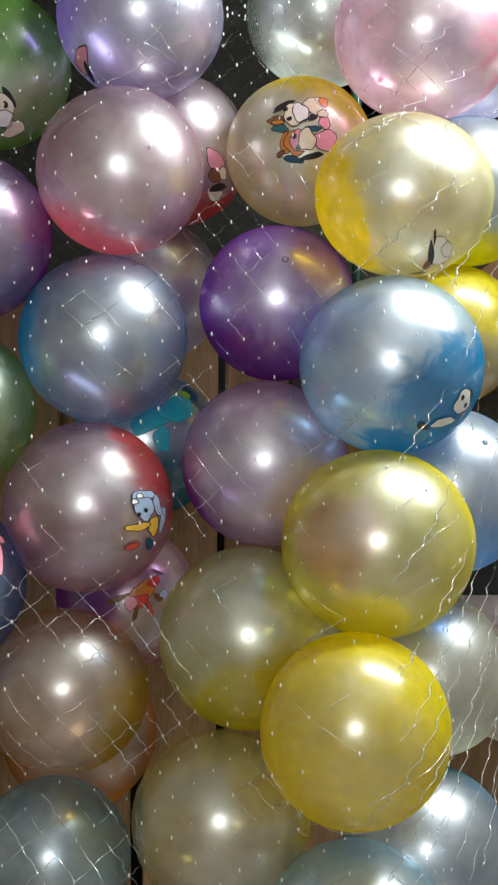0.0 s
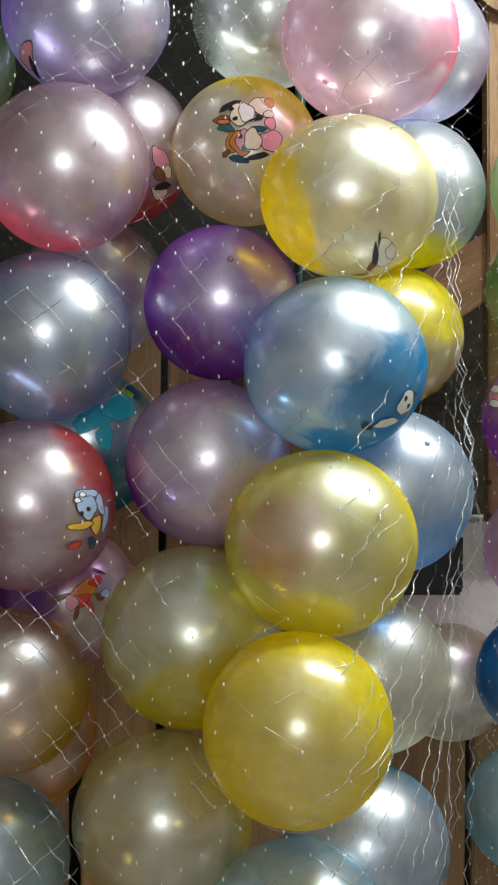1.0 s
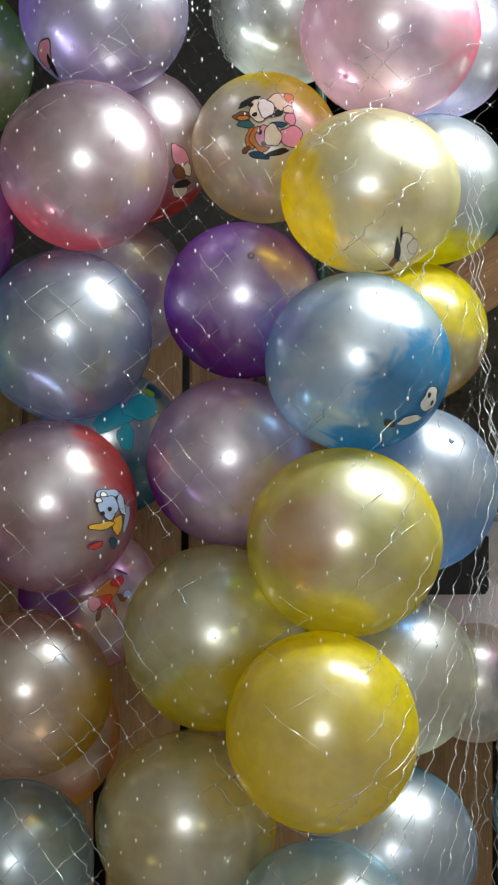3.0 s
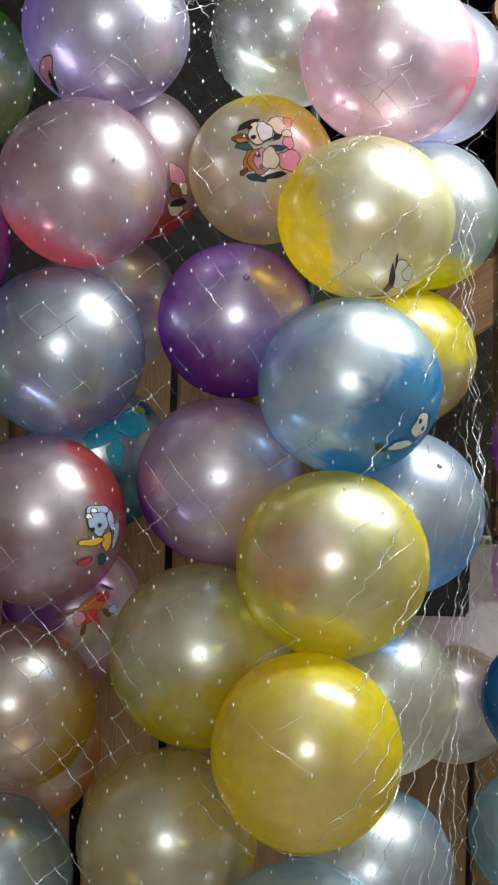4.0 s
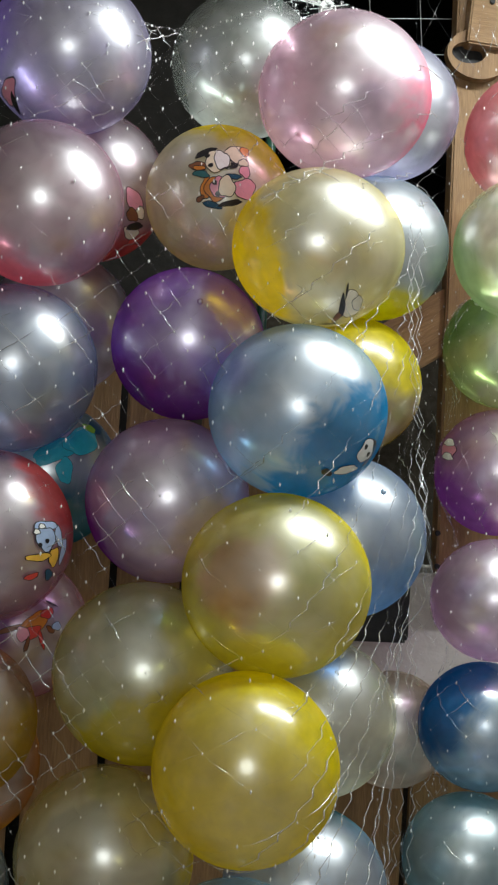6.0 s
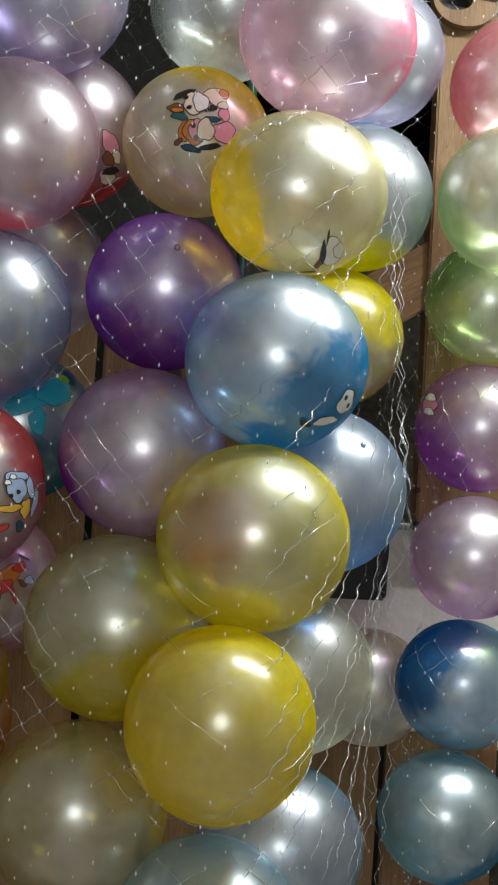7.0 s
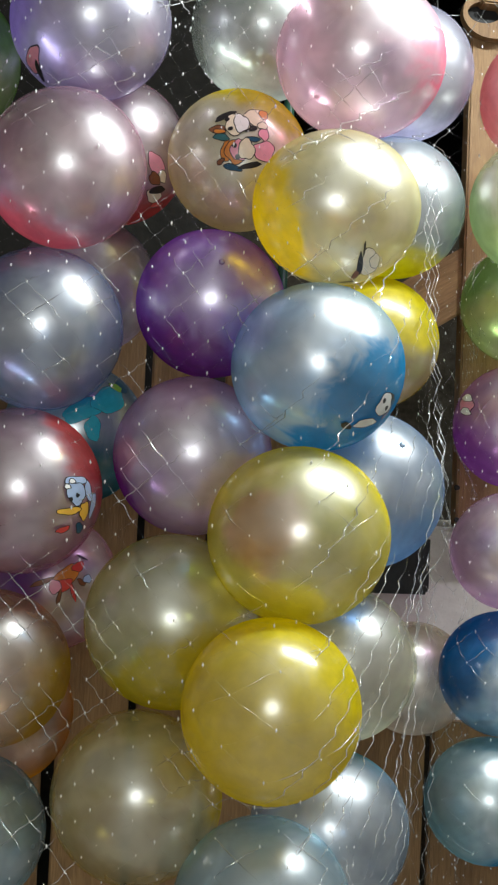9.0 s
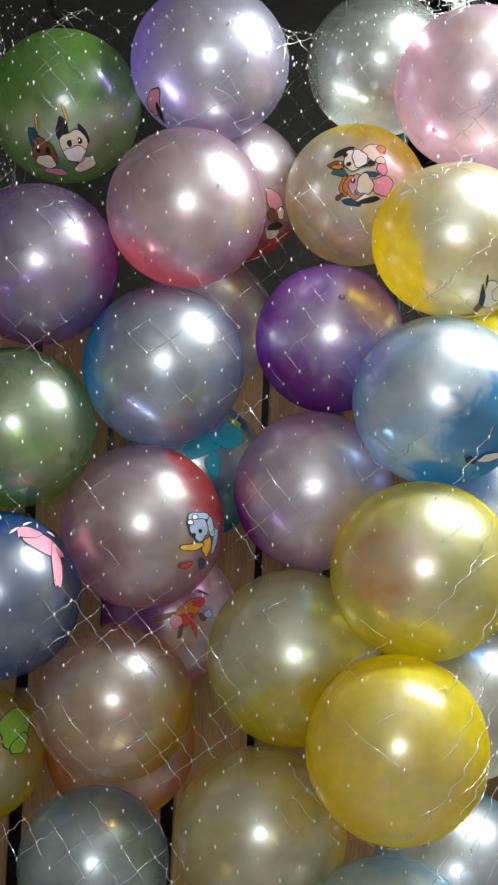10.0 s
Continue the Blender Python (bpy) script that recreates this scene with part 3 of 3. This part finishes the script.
motif(R, (0.778, -0.624, -0.076), [(25, -7, 6, 24, -8, "blue"), (14, 20, 6, 20, 8, "blue"), (7, -17, 8, 17, 0, "gold"), (-17, -17, 18, 6, 12, "gold"), (-7, 38, 17, 9, 5, "blue"), (-8, 16, 14, 20, 5, "blue"), (-13, 38, 4, 4, 0, "white"), (-21, 28, 4, 4, 0, "white"), (-7, 12, 1.5, 2.5, 0, "black"), (-17, 5, 1.5, 2.5, 0, "black"), (2, -50, 5, 12, 15, "navy"), (-24, -54, 11, 5, 40, "red")], "blue and gold printed figure as plain blobs", 0.0013, 0.85)
motif(O, (0.664, -0.597, -0.450), [(12, 14, 9, 5, -20, "black"), (12, -4, 4, 18, -28, "navy"), (2, 2, 11, 18, -28, "silver"), (0, 8, 1.5, 3, -20, "black"), (6, -2, 1.5, 3, -20, "black"), (-24, -30, 18, 6, 28, "silver"), (-52, -44, 8, 5, 15, "black")], "pale printed figure as plain blobs", 0.001, 1.0)
motif(S, (0.496, -0.767, 0.408), [(-40, -8, 46, 19, 20, "cyan"), (0, 10, 30, 24, 40, "cyan"), (-22, -44, 13, 24, 15, "cyan"), (28, 44, 15, 18, -10, "navy"), (12, 35, 13, 8, -20, "lime")], "teal printed figure as plain blobs", 0.0006, 1.0)
motif(T, (0.249, -0.959, 0.137), [(-32, -4, 26, 4, 18, "brown"), (6, 6, 27, 14, 38, "orange"), (28, 24, 13, 8, 30, "red"), (0, -10, 18, 10, 20, "red"), (-12, -12, 10, 12, 10, "pink"), (20, -22, 3, 17, 22, "red"), (-4, -30, 3, 13, -10, "brown"), (34, -4, 9, 4, -35, "brown"), (46, 2, 9, 7, 0, "blue"), (36, 42, 12, 1.6, -20, "black")], "red and orange printed figure as plain blobs", 0.001, 1.0)
motif(G, (0.576, -0.649, -0.496), [(2, 24, 13, 17, 10, "pink"), (12, 8, 7, 9, 0, "cream"), (-2, 2, 9, 9, 30, "brown"), (0, -26, 13, 12, 0, "cream"), (4, -14, 14, 5, 20, "black"), (10, -42, 13, 6, 10, "red")], "pink and cream printed figure as plain blobs", 0.0012, 1.0)
motif(A, (0.094, -0.678, -0.729), [(34, -24, 18, 11, 20, "cream"), (-14, -36, 18, 7, 0, "pink"), (-42, 4, 8, 14, 15, "navy"), (2, 20, 8, 12, -10, "black"), (33, 14, 5, 12, 25, "black"), (-28, -10, 19, 17, 5, "brown"), (-26, -20, 15, 9, 5, "cream"), (18, 2, 19, 18, 10, "cream"), (18, -6, 15, 9, 8, "white"), (11, 6, 2.4, 2.8, 0, "black"), (26, 9, 2.4, 2.8, 0, "black"), (-35, -6, 2.4, 2.8, 0, "black"), (-20, -4, 2.4, 2.8, 0, "black"), (8, 38, 1.6, 11, 20, "gold"), (-36, 24, 1.6, 10, 15, "gold")], "brown and grey printed figures as plain blobs", 0.0012)
motif(B, (-0.658, -0.361, -0.661), [(0, 0, 9, 13, 20, "pink"), (8, -14, 2, 12, 15, "black")], "small pink printed blob")
motif(GG, (0.588, -0.446, 0.675), [(0, 0, 33, 8, -32, "pink"), (-18, 14, 16, 6, -25, "pink"), (28, -30, 5, 30, 32, "pink"), (-34, 20, 5, 2, 30, "white"), (-22, 27, 5, 2, 30, "white"), (8, 12, 6, 2, -30, "white")], "pink printed streak with white flecks", 0.001)
motif(HH, (0.676, -0.500, 0.541), [(0, 0, 18, 26, 10, "lime"), (10, -24, 9, 12, 0, "lime")], "lime printed blob")
motif(r4, (-0.908, -0.296, 0.297), [(0, 0, 9, 15, -20, "pink"), (4, 14, 7, 7, 0, "white"), (-2, -10, 6, 6, 0, "white")], "small pink printed blob", 0.001)


# ---- nets ----
def net(label, which, left, right, front, back, low, high, core, tie, gather, cell=0.060, squeeze=0.0, lean=0.0, sag=0.0, reach_x=9.0):
    """A knotted diamond net drawn tight over the balloons: a sheet across the front that turns back round both edges."""
    balls = np.array([b[:6] for b in BALLS if b[6] == which])
    side = back - front
    wide = right - left
    total = wide + 2 * side
    dome = 11
    cols, rows = int(total / cell), int((high - low) / (cell * 0.46)) + dome
    u = (np.arange(cols)[None, :] + 0.5 * (np.arange(rows)[:, None] % 2)) / cols
    s = (u + squeeze * u * (1 - u)) * total
    climb = np.clip((np.arange(rows) - (rows - dome)) / (dome - 1), 0, 1)[:, None]
    z = low + (high - low) * np.clip(np.arange(rows) / (rows - dome), 0, 1)[:, None] + 0 * s
    x = np.clip(left + (s - side), left, right)
    y = np.where(s < side, back - s, np.where(s > side + wide, front + (s - side - wide), front))
    # the upper rows bend back over the balloons to the line that the net hangs from
    bend = np.sin(climb * math.pi / 2)
    flat_way = 1 - np.cos(climb * math.pi / 2)
    z = z + (tie[2] - sag * np.clip(tie[0] - 0.06 - x, 0, 1) - high) * bend - lean * (x - right) * (1 - flat_way)
    y = y + (tie[1] - y) * flat_way
    drawn = np.clip((x - gather[0]) / gather[1], 0, 1) * flat_way
    x = x + (tie[0] - x) * drawn
    p = np.stack([x, y, z], -1)
    rest = p.copy()
    rng = np.random.RandomState(5)
    p += rng.normal(0, 0.005, p.shape)
    c, r = balls[:, :3], balls[:, 3:6] + 0.0022

    def push(p):
        flat = p.reshape(-1, 3)
        for k in range(len(c)):
            q = (flat - c[k]) / r[k]
            n_ = np.linalg.norm(q, axis=1)
            inside = n_ < 1
            flat[inside] = c[k] + q[inside] / n_[inside, None] * r[k]
        return flat.reshape(p.shape)

    even = (np.arange(rows) % 2 == 0)[1:-1, None, None]
    for step in range(150):
        aim = np.stack([np.clip(p[..., 0], core[0], core[1]), np.full(p.shape[:2], core[2]), p[..., 2]], -1) - p
        aim /= np.linalg.norm(aim, axis=-1, keepdims=True) + 1e-6
        p[1:-1, 1:-1] += (aim * (1 - climb[..., None]))[1:-1, 1:-1] * (0.0055 if step < 55 else 0.0014)
        a, b = p[:-2], p[2:]
        al, bl = np.roll(a, 1, 1), np.roll(b, 1, 1)
        ar, br = np.roll(a, -1, 1), np.roll(b, -1, 1)
        mean = np.where(even, a + b + al + bl, a + b + ar + br) / 4
        new_p = p[1:-1] * 0.45 + mean * 0.55
        p[1:-1, 1:-1] = new_p[:, 1:-1]
        p = push(p)
        p[..., 2] = 0.75 * p[..., 2] + 0.25 * rest[..., 2]
        p = push(p)
    nodes = p
    segs = []
    for j in range(rows - 1):
        for i in range(cols):
            for di in ((0, -1) if j % 2 == 0 else (0, 1)):
                if 0 <= i + di < cols and nodes[j, i][0] < reach_x:
                    segs.append((nodes[j, i], nodes[j + 1, i + di]))
    a = np.array([s_[0] for s_ in segs])
    b = np.array([s_[1] for s_ in segs])
    # each cord is a slim three-sided tube with a slight kink
    stops = np.linspace(0, 1, 5)
    pts = a[:, None] * (1 - stops)[None, :, None] + b[:, None] * stops[None, :, None]
    kink = rng.normal(0, 0.0016, pts.shape)
    kink[:, 0] = kink[:, -1] = 0
    pts = push(pts + kink)
    run = (b - a) / (np.linalg.norm(b - a, axis=1, keepdims=True) + 1e-9)
    u = np.cross(run, np.array([0.31, 0.2, 0.93]))
    u /= np.linalg.norm(u, axis=1, keepdims=True) + 1e-9
    v = np.cross(run, u)
    verts, faces = [], []
    ring = np.stack([u * math.cos(q) + v * math.sin(q) for q in (0, math.tau / 3, 2 * math.tau / 3)], 1) * 0.0008
    tube_pts = pts[:, :, None, :] + ring[:, None, :, :]
    verts = tube_pts.reshape(-1, 3)
    for k in range(len(segs)):
        o = k * 15
        for q in range(4):
            for w in range(3):
                w2 = (w + 1) % 3
                faces.append((o + q * 3 + w, o + q * 3 + w2, o + q * 3 + 3 + w2, o + q * 3 + 3 + w))
    holder = tagged(new("net"), label, "net")
    me = bpy.data.meshes.new("cord")
    me.from_pydata(verts.tolist(), [], faces)
    me.materials.append(CORD)
    for p_ in me.polygons:
        p_.use_smooth = True
    cord = tagged(new("cord", me), kind="stuff")
    cord.parent = holder
    # knots
    gap = np.full((rows, cols), cell)
    gap[1:-1] = np.minimum(np.linalg.norm(nodes[2:] - nodes[1:-1], axis=-1), np.linalg.norm(nodes[1:-1] - nodes[:-2], axis=-1))
    gap[:, 1:] = np.minimum(gap[:, 1:], np.linalg.norm(nodes[:, 1:] - nodes[:, :-1], axis=-1))
    size = np.clip(gap / (cell * 0.55), 0.25, 1.0).reshape(-1)
    flat = nodes.reshape(-1, 3)
    size, flat = size[flat[:, 0] < reach_x], flat[flat[:, 0] < reach_x]
    octa = np.array([(1, 0, 0), (-1, 0, 0), (0, 1, 0), (0, -1, 0), (0, 0, 2.4), (0, 0, -2.4)]) * 0.0014
    kv = (flat[:, None] + octa[None] * (size * rng.uniform(0.5, 1.25, len(flat)))[:, None, None]).reshape(-1, 3)
    tri = ((0, 2, 4), (2, 1, 4), (1, 3, 4), (3, 0, 4), (2, 0, 5), (1, 2, 5), (3, 1, 5), (0, 3, 5))
    kf = [tuple(6 * i + t for t in f) for i in range(len(flat)) for f in tri]
    me = bpy.data.meshes.new("knot")
    me.from_pydata(kv.tolist(), [], kf)
    me.materials.append(KNOT)
    knots = tagged(new("knot", me), kind="stuff")
    knots.parent = holder
    return holder


TIE = (0.262, 2.09, 2.250)
big_net = net("white knotted nylon net drawn over the large balloon bundle", 0, -0.80, 0.57, 1.45, 2.36, 0.45, 2.02, (-0.5, 0.20, 2.15), TIE, (0.02, 0.16), 0.054, 0.45, 0.15, 0.7, 0.30)


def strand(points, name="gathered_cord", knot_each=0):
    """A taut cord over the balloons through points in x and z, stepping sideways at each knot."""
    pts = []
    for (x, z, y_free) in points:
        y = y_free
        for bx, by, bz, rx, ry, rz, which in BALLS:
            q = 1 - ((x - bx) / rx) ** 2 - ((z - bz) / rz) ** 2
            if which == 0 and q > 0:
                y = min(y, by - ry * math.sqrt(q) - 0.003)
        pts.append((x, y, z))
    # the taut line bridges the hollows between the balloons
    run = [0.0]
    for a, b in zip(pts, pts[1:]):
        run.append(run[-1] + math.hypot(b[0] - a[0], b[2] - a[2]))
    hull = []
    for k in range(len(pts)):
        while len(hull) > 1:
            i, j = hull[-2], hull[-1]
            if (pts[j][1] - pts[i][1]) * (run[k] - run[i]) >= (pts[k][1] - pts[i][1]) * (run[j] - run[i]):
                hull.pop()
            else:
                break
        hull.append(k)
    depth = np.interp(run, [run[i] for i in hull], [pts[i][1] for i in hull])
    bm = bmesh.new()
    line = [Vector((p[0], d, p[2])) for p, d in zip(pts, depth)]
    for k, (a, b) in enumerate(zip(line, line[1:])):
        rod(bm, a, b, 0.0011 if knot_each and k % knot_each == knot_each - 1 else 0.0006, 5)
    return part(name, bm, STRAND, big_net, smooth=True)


random.seed(21)
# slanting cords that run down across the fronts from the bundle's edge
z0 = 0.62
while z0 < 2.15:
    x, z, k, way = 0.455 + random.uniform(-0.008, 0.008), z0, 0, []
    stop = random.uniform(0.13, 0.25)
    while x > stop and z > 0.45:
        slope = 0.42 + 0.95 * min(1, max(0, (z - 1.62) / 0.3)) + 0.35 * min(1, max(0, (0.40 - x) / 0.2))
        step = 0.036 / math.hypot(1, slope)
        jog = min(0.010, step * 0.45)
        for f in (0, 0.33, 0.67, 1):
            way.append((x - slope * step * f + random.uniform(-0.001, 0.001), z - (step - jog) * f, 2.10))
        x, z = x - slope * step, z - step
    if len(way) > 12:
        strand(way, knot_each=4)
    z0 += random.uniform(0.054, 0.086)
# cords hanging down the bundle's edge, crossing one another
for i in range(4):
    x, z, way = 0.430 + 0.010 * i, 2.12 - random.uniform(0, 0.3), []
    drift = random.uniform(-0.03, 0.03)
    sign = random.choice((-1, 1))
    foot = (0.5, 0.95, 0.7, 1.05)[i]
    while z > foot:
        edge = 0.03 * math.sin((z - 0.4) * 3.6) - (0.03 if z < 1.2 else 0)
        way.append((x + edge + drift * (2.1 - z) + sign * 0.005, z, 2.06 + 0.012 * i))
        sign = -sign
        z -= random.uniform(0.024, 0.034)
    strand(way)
side_net = net("white knotted nylon net over the second bundle", 1, 0.50, 1.15, 1.86, 2.42, 0.45, 2.30, (0.66, 0.95, 2.3), (0.9, 2.3, 2.75), (2.0, 1.0))
# cords from the tie up to the ceiling
random.seed(3)
for i in range(7):
    bm = bmesh.new()
    a = Vector(TIE) + Vector((random.uniform(-0.008, 0.008), random.uniform(-0.01, 0.01), 0))
    for k in range(8):
        b = Vector(TIE) + Vector((random.uniform(-0.011, 0.011), random.uniform(-0.01, 0.01), 0.64 * (k + 1) / 8))
        rod(bm, a, b, 0.001, 4)
        a = b
    part("hanging_cord", bm, KNOT, big_net)
bm = bmesh.new()
bmesh.ops.create_icosphere(bm, subdivisions=2, radius=0.014, matrix=Matrix.Translation(TIE))
for v in bm.verts:
    v.co += noise.noise_vector(v.co * 90) * 0.006
part("tie", bm, KNOT, big_net, "frayed white knot gathering the net")
for i in range(14):
    bm = bmesh.new()
    rod(bm, TIE, Vector(TIE) + Vector((random.uniform(-0.06, 0.04), random.uniform(-0.03, 0.03), random.uniform(-0.012, 0.022))), 0.0009, 4)
    part("frayed_end", bm, KNOT, big_net)
